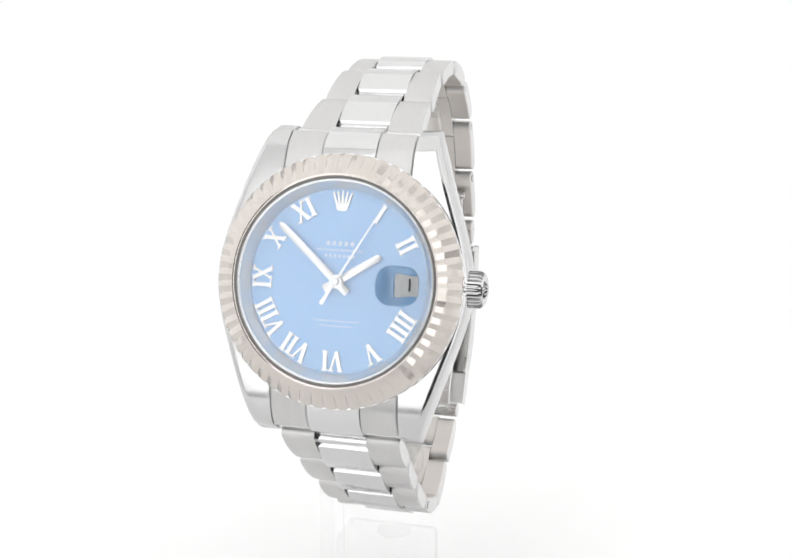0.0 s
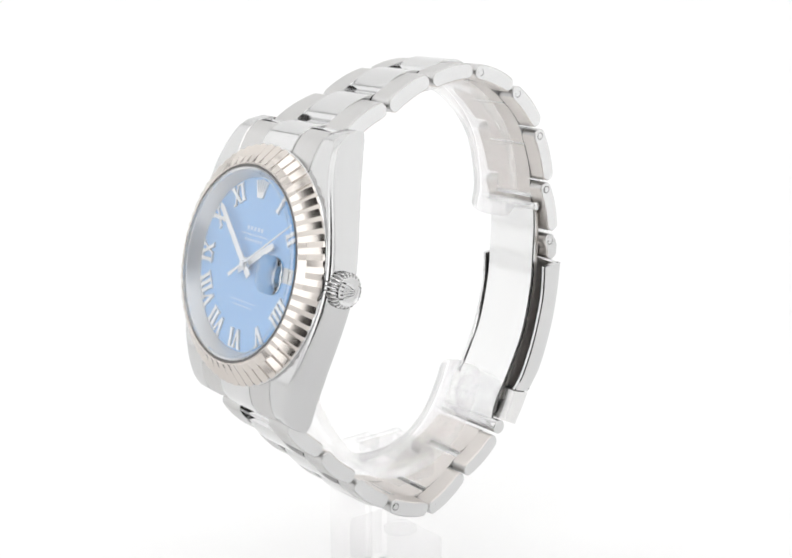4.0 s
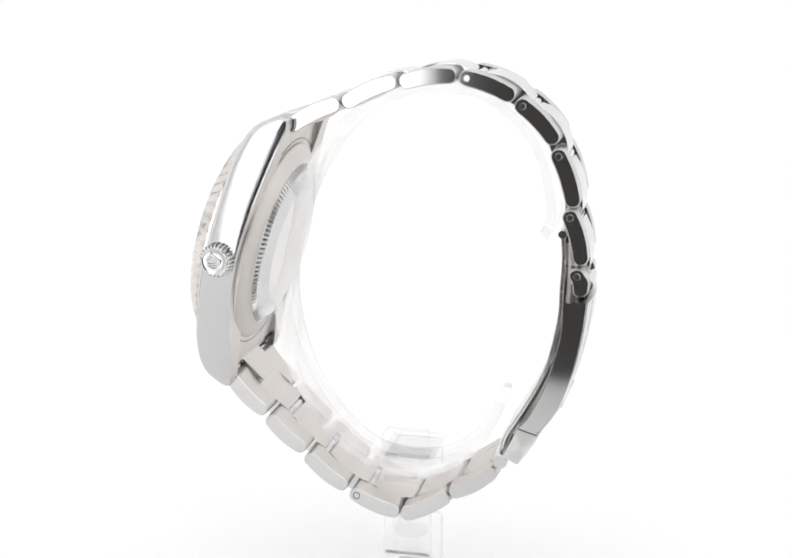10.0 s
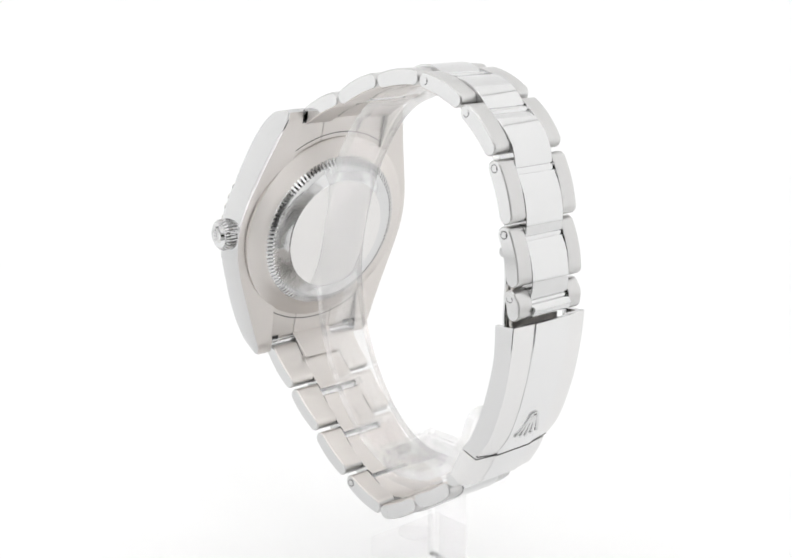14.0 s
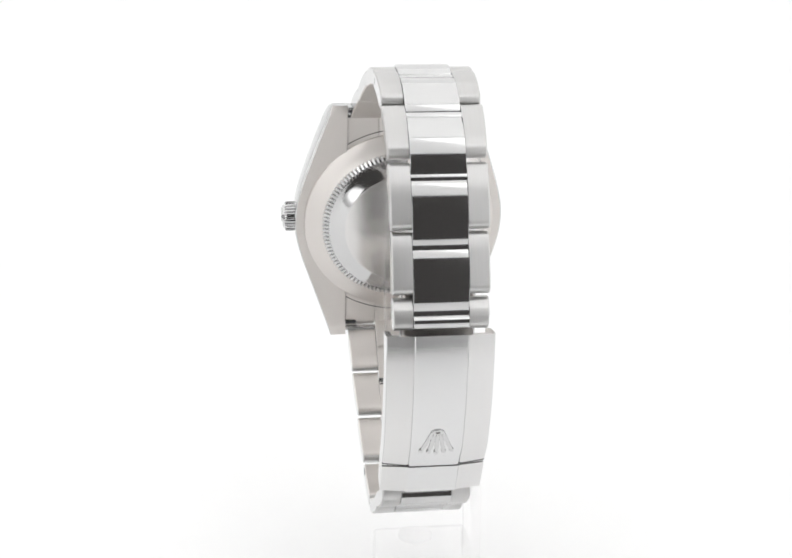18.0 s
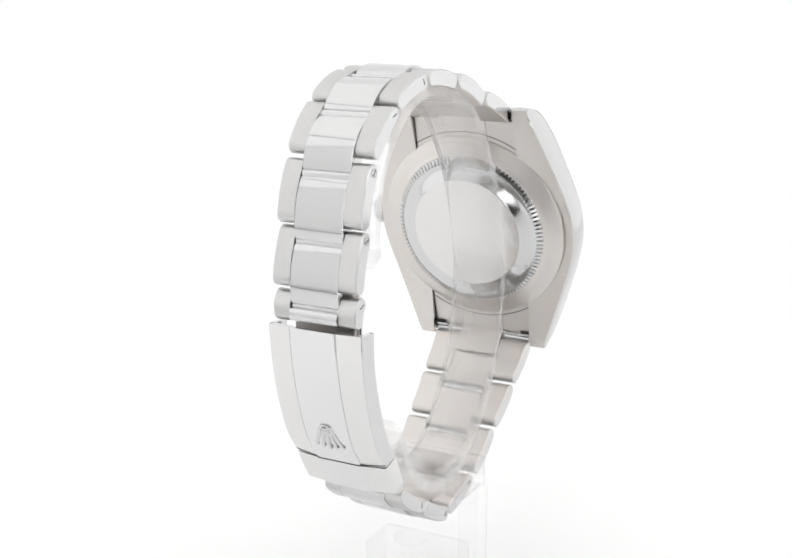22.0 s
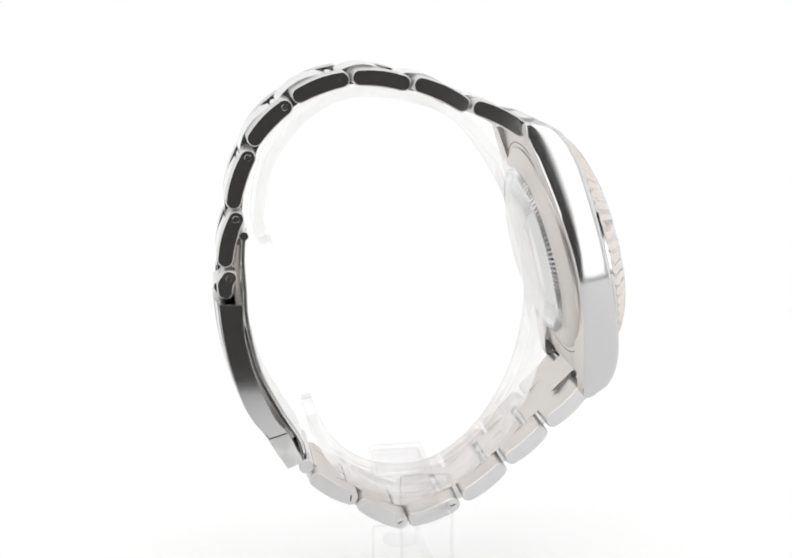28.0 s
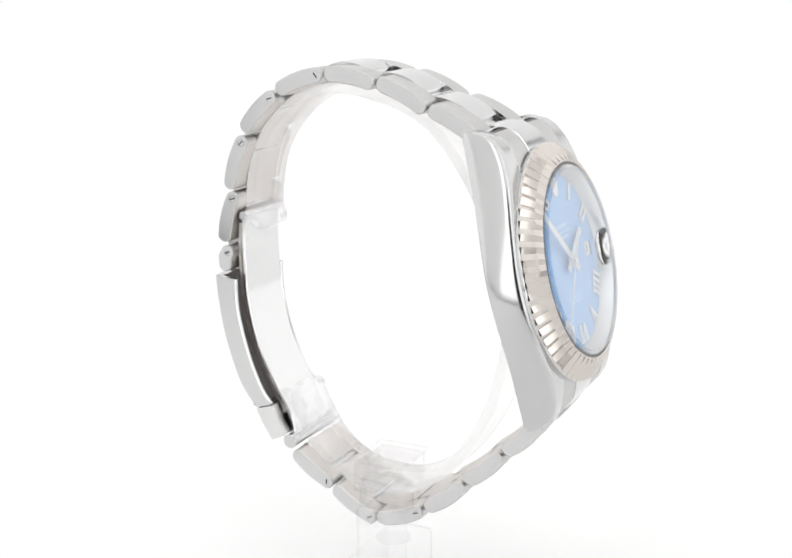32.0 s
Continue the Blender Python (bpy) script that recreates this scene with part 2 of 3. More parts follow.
def half_width(v):
    """Outline of the middle case at height v."""
    v = abs(v)
    if v < 4.5:
        return math.sqrt(20.6 ** 2 - v * v)
    k = min(v - 4.5, 5.5)
    return 20.10 - 0.224 * k - 0.0107 * k * k - 0.3417 * max(0.0, v - 10.0)


def top_w(v):
    """Height of the case's upper face: flat under the bezel, bending down over the lugs."""
    k = max(0.0, (abs(v) - 14.0) / 10.6)
    return -0.6 - 2.6 * k ** 2 - 2.6 * k ** 9


def back_w(v):
    return -6.3 - 2.0 * (abs(v) / 24.5) ** 2


def case_rail(side):
    """One flank of the middle case with both its lugs."""
    bm = bmesh.new()
    loops = []
    for i in range(41):
        v = -24.6 + 49.2 * i / 40
        e = max(0.0, (abs(v) - 23.4) / 1.2)
        wo, wb = top_w(v), back_w(v)
        u1, u0 = half_width(v), 10.45
        rnd = 0.5 * e * e
        h = wo - wb - 2 * rnd
        lp = [(u0, wb + rnd), (u0, wo - 0.15 - rnd), (u0 + 0.15, wo - rnd), (u1 - 1.25, wo - rnd)]
        for f, d in ((1.0, 0.8), (0.975, 0.5), (0.935, 0.24), (0.88, 0.12), (0.8, 0.08), (0.62, 0.02), (0.45, 0.0), (0.28, 0.03), (0.1, 0.13), (0.03, 0.24), (0.0, 0.42)):
            lp.append((u1 - d, wb + rnd + f * h))
        loops.append([(side * u, v, w) for u, w in lp])
    rings(bm, loops)
    return bm


def build_case():
    bm = case_rail(1)
    case = dpart("case", bm, CASE_STEEL, label="polished steel middle case with lugs", sharp=30)
    dpart("case_flank", case_rail(-1), CASE_STEEL, case, sharp=30)
    for ob in (case, case.children[0]):
        ob.data.materials.append(SATIN)
        axis = DIAL.to_3x3() @ Vector((0, 0, 1))
        for f in ob.data.polygons:
            if f.normal.dot(axis) < -0.8:
                f.material_index = 1
    core = lathe([(0.01, -0.9), (18.7, -0.9), (18.8, -1.2), (18.6, -6.2), (18.4, -6.6), (0.01, -6.6)])
    dpart("case_core", core, SATIN, case, "satin steel case centre")
    return case


CASE = build_case()


def build_back():
    prof = [(18.6, -6.5), (18.5, -6.95), (18.3, -7.1), (16.4, -7.75), (15.4, -8.2), (15.2, -8.35)]
    dpart("case_back_ring", lathe(prof + [(0.01, -8.35)], 96), SATIN, CASE, "satin steel case back ring")
    bm = bmesh.new()
    n = 112
    loops = []
    for r, w, d in ((15.3, -8.2, 0.0), (15.15, -8.45, 0.45), (14.3, -9.05, 0.45), (13.95, -9.12, 0.0)):
        lp = []
        for i in range(4 * n):
            a, low = 2 * math.pi * (i + (0.25 if i % 4 == 3 else 0)) / (4 * n), d if i % 4 == 3 else 0.0
            lp.append(((r - low * 0.6) * math.cos(a), (r - low * 0.6) * math.sin(a), w + low * 0.8))
        loops.append(lp)
    rings(bm, loops, cap=False)
    back = dpart("case_back", bm, CASE_STEEL, label="screw-down steel case back with toothed rim", sharp=12)
    dpart("case_back_bevel", lathe([(14.0, -9.05), (13.7, -9.1), (12.6, -9.3), (11.2, -9.9), (10.9, -9.98)], 96), STEEL, back, "mirror-polished bevel of the case back")
    dpart("case_back_plate", lathe([(10.9, -9.98), (10.75, -10.0), (0.01, -10.0)], 96), PLATE, back, "fine-brushed flat middle of the case back")


build_back()


def build_bezel():
    bm = bmesh.new()
    n = FLUTES
    prof = [(16.45, 2.45, 0.0), (16.6, 2.52, 0.05), (17.9, 1.85, 0.4), (19.45, 0.72, 0.5), (19.9, 0.2, 0.36), (19.98, -0.12, 0.2)]
    loops = []
    for r, w, d in prof:
        lp = []
        for i in range(2 * n):
            a = math.pi * i / n
            low = i % 2
            rr, ww = (r - d * 0.62, w - d * 0.78) if low else (r, w)
            lp.append((rr * math.cos(a), rr * math.sin(a), ww))
        loops.append(lp)
    rings(bm, loops, cap=False)
    bez = dpart("bezel", bm, GOLD, label="fluted white-gold bezel", sharp=8)
    dpart("bezel_rim", lathe([(16.25, 1.5), (16.25, 2.3), (16.3, 2.44), (16.42, 2.46), (16.5, 2.4), (16.5, 2.0)]), GOLD, bez)
    dpart("bezel_foot", lathe([(18.6, -0.15), (19.9, -0.15), (20.0, -0.25), (19.95, -0.75), (18.6, -0.8)]), STEEL, bez)


build_bezel()


def plate(poly, w0, w1, c=0.05):
    """A flat raised piece from a (u, v) polygon."""
    bm = bmesh.new()
    rings(bm, [[(*p, w0) for p in poly], [(*p, w1 - c) for p in poly], [(*p, w1) for p in inset(poly, c)]])
    return bm


def to_rim(p, r, mid):
    """Where the line from (mid, 0) through p meets the circle r."""
    d = Vector((p[0] - mid, p[1])).normalized()
    k = -mid * d.x + math.sqrt((mid * d.x) ** 2 - mid ** 2 + r * r)
    return (mid + d.x * k, d.y * k)


def split_edges(poly, n):
    return [tuple(Vector(p).lerp(Vector(q), k / n)) for p, q in zip(poly, poly[1:] + poly[:1]) for k in range(n)]


def build_dial():
    """Disc with a rectangular date opening whose walls slope down to the date disc."""
    hole = split_edges([(9.1, -1.3), (12.4, -1.3), (12.4, 1.3), (9.1, 1.3)], 24)
    rim = [to_rim(p, 15.55, 10.7) for p in hole]
    bm = bmesh.new()
    rings(bm, [[(*p, -0.4) for p in rim], [(*p, 0.0) for p in rim], [(*p, 0.0) for p in hole], [(*p, -0.08) for p in inset(hole, 0.06)], [(*p, -0.4) for p in inset(hole, 0.1)]], cap=False)
    return dpart("dial", bm, BLUE, label="sunray blue dial")


dial = build_dial()
dpart("crystal_edge", lathe([(15.2, 2.3), (15.2, 2.98), (15.35, 3.02), (15.75, 2.7), (15.75, 2.2)], 128), CRYSTAL, label="bevelled bright rim of the crystal").visible_shadow = False
dpart("crystal_gasket", lathe([(15.8, 2.2), (15.85, 2.42), (16.22, 2.42), (16.24, 2.2)], 128), DARKGAP, label="thin dark seal round the crystal")
dpart("rehaut", lathe([(14.35, 0.02), (14.45, 0.35), (15.5, 2.15), (15.75, 2.2), (16.0, 2.2), (16.1, 0.0)], 128), INDEX, label="brushed steel inner flange ring")


def bar(p, q, width, w0, w1):
    p, q = Vector(p), Vector(q)
    d = (q - p).normalized()
    o = Vector((-d.y, d.x)) * width / 2
    return plate([tuple(p + o), tuple(p - o), tuple(q - o), tuple(q + o)], w0, w1, min(0.05, width * 0.25))


def merge(bms):
    out = bmesh.new()
    for b in bms:
        me = bpy.data.meshes.new("tmp")
        b.to_mesh(me)
        b.free()
        out.from_mesh(me)
        bpy.data.meshes.remove(me)
    return out


def roman(text, size):
    """Raised serif strokes for a Roman numeral, centred, foot towards -v."""
    adv = {"I": 0.36, "V": 0.78, "X": 0.80}
    total = sum(adv[c] for c in text) * size
    x, h, out = -total / 2, size, []
    W0, W1 = 0.0, 0.32
    for c in text:
        a = adv[c] * size
        m = x + a / 2
        if c == "I":
            out.append(bar((m, -h / 2), (m, h / 2), 0.2 * size, W0, W1))
            for s in (-1, 1):
                out.append(bar((m - 0.16 * size, s * h / 2 * 0.94), (m + 0.16 * size, s * h / 2 * 0.94), 0.085 * size, W0, W1 - 0.01))
        else:
            l, r = m - 0.26 * size, m + 0.26 * size
            if c == "V":
                out.append(bar((l, h / 2), (m, -h / 2), 0.2 * size, W0, W1))
                out.append(bar((r, h / 2), (m, -h / 2), 0.11 * size, W0, W1 - 0.02))
                ends = ((l, 1), (r, 1))
            else:
                out.append(bar((l, h / 2), (r, -h / 2), 0.2 * size, W0, W1))
                out.append(bar((r, h / 2), (l, -h / 2), 0.11 * size, W0, W1 - 0.02))
                ends = ((l, 1), (r, 1), (l, -1), (r, -1))
            for e, s in ends:
                out.append(bar((e - 0.15 * size, s * h / 2 * 0.94), (e + 0.15 * size, s * h / 2 * 0.94), 0.085 * size, W0, W1 - 0.01))
        x += a
    return merge(out)


def coronet(foot, height, width, w0, w1, stout=1.0):
    """A plain fan of five tapered prongs with round tips over an oval foot, standing on -v."""
    out = []
    y0, y1 = -height / 2, height / 2
    for k in (-2, -1, 0, 1, 2):
        p = Vector((foot * 0.2 * k, y0 + 0.12 * height))
        q = Vector((width * 0.235 * k, y1 - 0.05 * height * abs(k)))
        d = (q - p).normalized()
        o = Vector((-d.y, d.x))
        a, b = 0.07 * width * stout, 0.042 * width * stout
        out.append(plate([tuple(p + o * a), tuple(p - o * a), tuple(q - o * b), tuple(q + o * b)], w0, w1, 0.04))
        knob = lathe([(0.01, w1 + 0.05), (0.045 * width, w1 + 0.03), (0.068 * width, w1 - 0.05), (0.07 * width, w0)], 12)
        out.append(moved(knob, Matrix.Translation((*q, 0))))
    oval = [(foot * 0.56 * math.cos(2 * math.pi * i / 20), y0 + 0.1 * height + 0.1 * height * math.sin(2 * math.pi * i / 20)) for i in range(20)]
    out.append(plate(oval, w0, w1 + 0.04, 0.05))
    return merge(out)


def turned(deg, r):
    return Matrix.Rotation(radians(-deg), 4, "Z") @ Matrix.Translation((0, r, 0))


for hour, text in ((1, "I"), (2, "II"), (4, "IIII"), (5, "V"), (6, "VI"), (7, "VII"), (8, "VIII"), (9, "IX"), (10, "X"), (11, "XI")):
    dpart("numeral", moved(roman(text, 3.1), turned(30 * hour, 12.4)), INDEX, dial, "raised polished Roman numeral")

# emblem at twelve: a fan of five plain prongs on a foot
dpart("emblem", moved(coronet(1.6, 3.0, 3.1, 0.0, 0.3), Matrix.Translation((0, 12.45, 0))), INDEX, dial, "raised polished emblem")

# minute track and printed lines
marks = [bar((14.0 * math.sin(a), 14.0 * math.cos(a)), (14.3 * math.sin(a), 14.3 * math.cos(a)), 0.14 if i % 5 == 0 else 0.06, 0.0, 0.03)
         for i, a in ((i, 2 * math.pi * i / 60) for i in range(60))]
tagged(dpart("minute_track", merge(marks), PRINT, dial, "printed white minute track"), kind="stuff")
for v, length, wide in ((5.9, 4.9, 0.85), (4.85, 7.6, 0.42), (3.95, 5.2, 0.6), (-6.15, 7.4, 0.3), (-6.95, 5.6, 0.3)):
    k = max(5, int(length / (wide * 1.1)))
    step = length / k
    bars = [bar((-length / 2 + step * (i + 0.2), v), (-length / 2 + step * (i + 0.8), v), wide * 0.8, 0.0, 0.03) for i in range(k)]
    dpart("printed_line", merge(bars), PRINT, dial, "line of small white print, shown as bars")

# date window
dpart("date_window", plate([(8.8, -1.5), (12.7, -1.5), (12.7, 1.5), (8.8, 1.5)], -0.5, -0.32), DATE, dial, "white date disc in the window")
font = bpy.data.curves.new("figure", "FONT")
font.body, font.size, font.align_x, font.align_y, font.extrude = "1", 2.3, "CENTER", "CENTER", 0.02
tmp = bpy.data.objects.new("figure", font)
fb = bmesh.new()
fb.from_mesh(bpy.data.meshes.new_from_object(tmp))
bpy.data.objects.remove(tmp)
dpart("figure", moved(fb, Matrix.Translation((10.85, 0, -0.29))), INK, dial, "black date figure")


# hands, each at its own pose on the dial
def hand(name, bms, label):
    ob = new(name, to_mesh(name, merge(bms), INDEX))
    ob.parent = watch
    return tagged(ob, label)


def blade(poly, w0, w1):
    """A flat hand whose upper face rises to a ridge along its middle."""
    bm = bmesh.new()
    half = max(abs(p[0]) for p in poly)
    low = min(p[1] for p in poly)
    high = max(p[1] for p in poly)
    ridge = [(p[0] * 0.12, min(max(p[1], low + half * 0.5), high - half * 0.5)) for p in poly]
    rings(bm, [[(*p, w0) for p in poly], [(*p, w1 - 0.12) for p in poly], [(*p, w1) for p in ridge]])
    return bm


hour_hand = hand("hour_hand", [blade([(-0.62, -2.4), (0.62, -2.4), (0.55, 7.6), (0.3, 8.0), (-0.3, 8.0), (-0.55, 7.6)], 0.55, 0.85),
                               lathe([(0.01, 0.85), (1.1, 0.85), (1.15, 0.5)], 32)], "polished steel baton hour hand")
minute_hand = hand("minute_hand", [blade([(-0.6, -2.6), (0.6, -2.6), (0.5, 12.2), (0.15, 13.0), (-0.15, 13.0), (-0.5, 12.2)], 0.95, 1.25),
                                   lathe([(0.01, 1.25), (1.0, 1.25), (1.05, 0.9)], 32)], "polished steel baton minute hand")
second_hand = hand("second_hand", [plate([(-0.34, -4.2), (0.34, -4.2), (0.16, -0.6), (0.08, 14.2), (-0.08, 14.2), (-0.16, -0.6)], 1.35, 1.5, 0.03),
                                   lathe([(0.01, 1.75), (0.45, 1.72), (0.6, 1.55), (0.6, 1.3)], 24)], "thin polished steel running seconds hand")

# glass and magnifier
def round_plate(u0, u1, h, r, n=8):
    pts = []
    for cx, cy, a0 in ((u1 - r, h - r, 0), (u0 + r, h - r, 90), (u0 + r, -h + r, 180), (u1 - r, -h + r, 270)):
        for i in range(n + 1):
            a = radians(a0 + 90 * i / n)
            pts.append((cx + r * math.cos(a), cy + r * math.sin(a)))
    return pts


mid_u = 10.35
lp = round_plate(7.0, 13.7, 3.05, 2.35)


fine_lp = split_edges(lp, 4)
bm = bmesh.new()
rings(bm, [[(*to_rim(p, r, mid_u), w) for p in fine_lp] for r, w in ((15.3, 3.0),)] + [[(*p, 3.0) for p in fine_lp]], cap=False)
glass = dpart("crystal", bm, CRYSTAL, label="flat clear sapphire crystal")
glass.visible_shadow = False
lens = bmesh.new()
steps = [[(*p, 3.02) for p in lp], [(*p, 3.28) for p in lp]]
for k in (0.97, 0.9, 0.8, 0.65, 0.5, 0.33, 0.16, 0.05):
    steps.append([(mid_u + (u - mid_u) * k, v * k, 3.3 + 0.8 * (1 - k * k)) for u, v in lp])
rings(lens, steps)
lens = dpart("date_lens", lens, LENS, label="clear date magnifier on the crystal", sharp=50)
lens.visible_shadow = False


# winding crown
def build_crown():
    m = Matrix.Translation((-1.35, 0.2, -3.4)) @ Matrix.Rotation(radians(90), 4, "Y")
    bm = bmesh.new()
    n = 25
    loops = []
    for h, r, d in ((21.0, 2.65, 0.2), (21.25, 2.9, 0.45), (23.3, 2.9, 0.45), (23.75, 2.6, 0.3)):
        loops.append([((r - (d if i % 4 > 1 else 0)) * math.cos(math.pi * i / (2 * n)), (r - (d if i % 4 > 1 else 0)) * math.sin(math.pi * i / (2 * n)), h) for i in range(4 * n)])
    rings(bm, loops)
    crown = dpart("winding_crown", moved(bm, m), CASE_STEEL, label="ribbed steel winding crown", sharp=12)
    dpart("crown_cap", moved(lathe([(2.3, 23.6), (2.28, 23.95), (2.2, 24.02), (2.1, 23.95), (1.9, 23.88), (1.1, 23.98), (0.01, 24.02)], 40), m), STEEL, crown)
    dpart("crown_tube", moved(lathe([(2.3, 19.0), (2.3, 21.1)], 32), m), STEEL, crown)
    dpart("crown_emblem", moved(coronet(1.15, 2.3, 2.6, 23.9, 24.3, 0.75), m @ Matrix.Rotation(radians(90), 4, "Z")), STEEL, crown, "raised emblem")


build_crown()


# ---- bracelet ----
TOP = [((-18.4, -27.9), (-9.18, -23.29)), ((-8.64, -23.68), (0.59, -19.42)), ((1.07, -19.8), (10.81, -18.48)), ((11.23, -18.52), (20.62, -21.89)),
       ((20.9, -22.4), (27.75, -29.31)), ((27.6, -30.25), (31.0, -40.0)), ((29.9, -40.45), (32.6, -49.85)), ((31.35, -50.5), (32.75, -55.4))]
LOW = [((-30.2, -73.6), (-23.6, -80.3)), ((-23.31, -80.85), (-16.41, -87.06)), ((-16.2, -87.82), (-8.66, -93.79)), ((-8.05, -94.52), (1.14, -97.9)),
       ((1.4, -98.4), (10.25, -93.7)), ((10.4, -93.38), (18.6, -88.2))]
TOP_W = [10.1, 9.2, 8.6, 8.2, 7.95, 7.75, 7.65, 7.55]
LOW_W = [10.0, 9.5, 9.0, 8.5, 8.1, 7.8]
THICK = 2.75
MID = 4.35


def along_chain(chain, i, d):
    """The point d mm after the start of link i, running on into the next link."""
    p, q = P(*chain[i][0]), P(*chain[i][1])
    length = (q - p).length
    if d <= length or i + 1 >= len(chain):
        return p + (q - p).normalized() * d
    p2, q2 = P(*chain[i + 1][0]), P(*chain[i + 1][1])
    return p2 + (q2 - p2).normalized() * (d - length)


def tapered(bm, p, q, cx, w, w_end, skew=0.0):
    """Draws the outer side of a link in, from half-width w at p to w_end at q; skew: slope by which it sits askew."""
    along, length = (q - p).normalized(), (q - p).length
    for v in bm.verts:
        d = v.co.x - cx
        k = (Vector((v.co.y, v.co.z)) - p).dot(along) / length
        if abs(d) > MID + 0.8:
            v.co.x += skew * (k - 0.5) * length - math.copysign((w - w_end) * k, d)
    return bm


def build_bracelet(chain, widths, screws):
    for i, ((a, b), w) in enumerate(zip(chain, widths)):
        w_end = widths[i + 1] if i + 1 < len(widths) else w - 0.1
        MX = WATCH_X + 0.35 * min(1.0, i / 3)
        p, q = P(*a), P(*b)
        prof = capsule(p, q, THICK)
        for s in (-1, 1):
            x0, x1 = (MX + MID + 0.04, MX + w) if s > 0 else (MX - w, MX - MID - 0.04)
            c0, c1 = (0.06, 0.2) if s > 0 else (0.2, 0.06)
            link = part("outer_link", tapered(slab(prof, x0, x1, c0, c1), p, q, MX, w, w_end, random.uniform(-0.022, 0.022)), BRUSHED, watch, "brushed steel outer bracelet link", flank=STEEL, inner=SATIN)
            if i in screws:
                d = (q - p).normalized()
                c = p + d * 1.35
                end = MX + s * (w - (w - w_end) * 0.15)
                part("link_pin", rod(min(end - s * 1.0, end + s * 0.05), max(end - s * 1.0, end + s * 0.05), c.x, c.y, 0.6), STEEL, link, "polished screw head")
                ring = moved(lathe([(0.6, 0.0), (0.6, 0.045), (0.69, 0.045), (0.69, 0.0)], 20), Matrix.Rotation(radians(90), 4, "Y"))
                part("screw_rim", moved(ring, Matrix.Translation((end - 0.02 * (1 + s), c.x, c.y))), DARKGAP, link)
                if s < 0:
                    bm = bmesh.new()
                    box(bm, -0.05, 0.05, -0.52, 0.52, -0.11, 0.12, 0.01)
                    turn = Matrix.Rotation(random.uniform(0, 3.1), 4, "X")
                    part("screw_slot", moved(bm, Matrix.Translation((end - 0.03, c.x, c.y)) @ turn), INK, link)
        c = along_chain(chain, i, 2.5)
        tight = chain is TOP and i > 2
        part("hinge_pin", rod(MX - MID - 0.3, MX + MID + 0.3, c.x, c.y, 1.28 if tight else 0.85, 20), STEEL, watch)
        # centre link, set on by a third of a link
        slack = 0.12 if tight else 0.4
        m0 = along_chain(chain, i, 2.5 + slack)
        last = i + 1 >= len(chain)
        m1 = along_chain(chain, i + 1, 2.5 - slack) if not last else q
        if (m1 - m0).length > 1.5:
            bend = 0.5
            if not last:
                mid_j, ch = (q + P(*chain[i + 1][0])) / 2, (m1 - m0).normalized()
                off = mid_j - m0
                bend = 0.5 + 0.85 * abs(off.x * ch.y - off.y * ch.x)
            prof = capsule(m0, m1, THICK + 0.1, bend, 0.25 if tight else 0.45)
            part("centre_link", slab(prof, MX - MID, MX + MID, 0.07), STEEL, watch, "polished steel centre bracelet link", inner=SATIN)


build_bracelet(TOP, TOP_W, (3, 4, 5, 6, 7))
build_bracelet(LOW, LOW_W, (3, 4, 5))


def end_link(s):
    """The fitted piece between two lugs, with its raised middle."""
    def prof(v_out, lift):
        top = [(14.0 + (v_out - 14.0) * k / 7, top_w(14.0 + (v_out - 14.0) * k / 7) + lift) for k in range(8)]
        low = [(v_out - 0.4, top[-1][1] - 2.4), (22.3, -6.7), (14.0, -6.7)]
        return [(s * v, w) for v, w in top + low]
    def piece(u0, u1, v_out, lift, name, mat, label):
        poly = prof(v_out, lift)
        small = inset(poly, 0.15)
        bm = bmesh.new()
        rings(bm, [[(u, *p) for p in q] for u, q in ((u0, small), (u0 + 0.15, poly), (u1 - 0.15, poly), (u1, small))])
        ob = dpart(name, bm, mat, watch, label)
        ob.data.materials.append(SATIN)
        axis = DIAL.to_3x3() @ Vector((0, 0, 1))
        for f in ob.data.polygons:
            if f.normal.dot(axis) < -0.3:
                f.material_index = 1
        return ob
    piece(-10.35, -MID - 0.05, 23.6, 0.0, "end_link", BRUSHED, "brushed steel end link between the lugs")
    piece(MID + 0.05, 10.35, 23.6, 0.0, "end_link", BRUSHED, "brushed steel end link between the lugs")
    piece(-MID, MID, 25.6, 0.2, "end_link_centre", STEEL, "polished raised middle of the end link")


end_link(1)
end_link(-1)


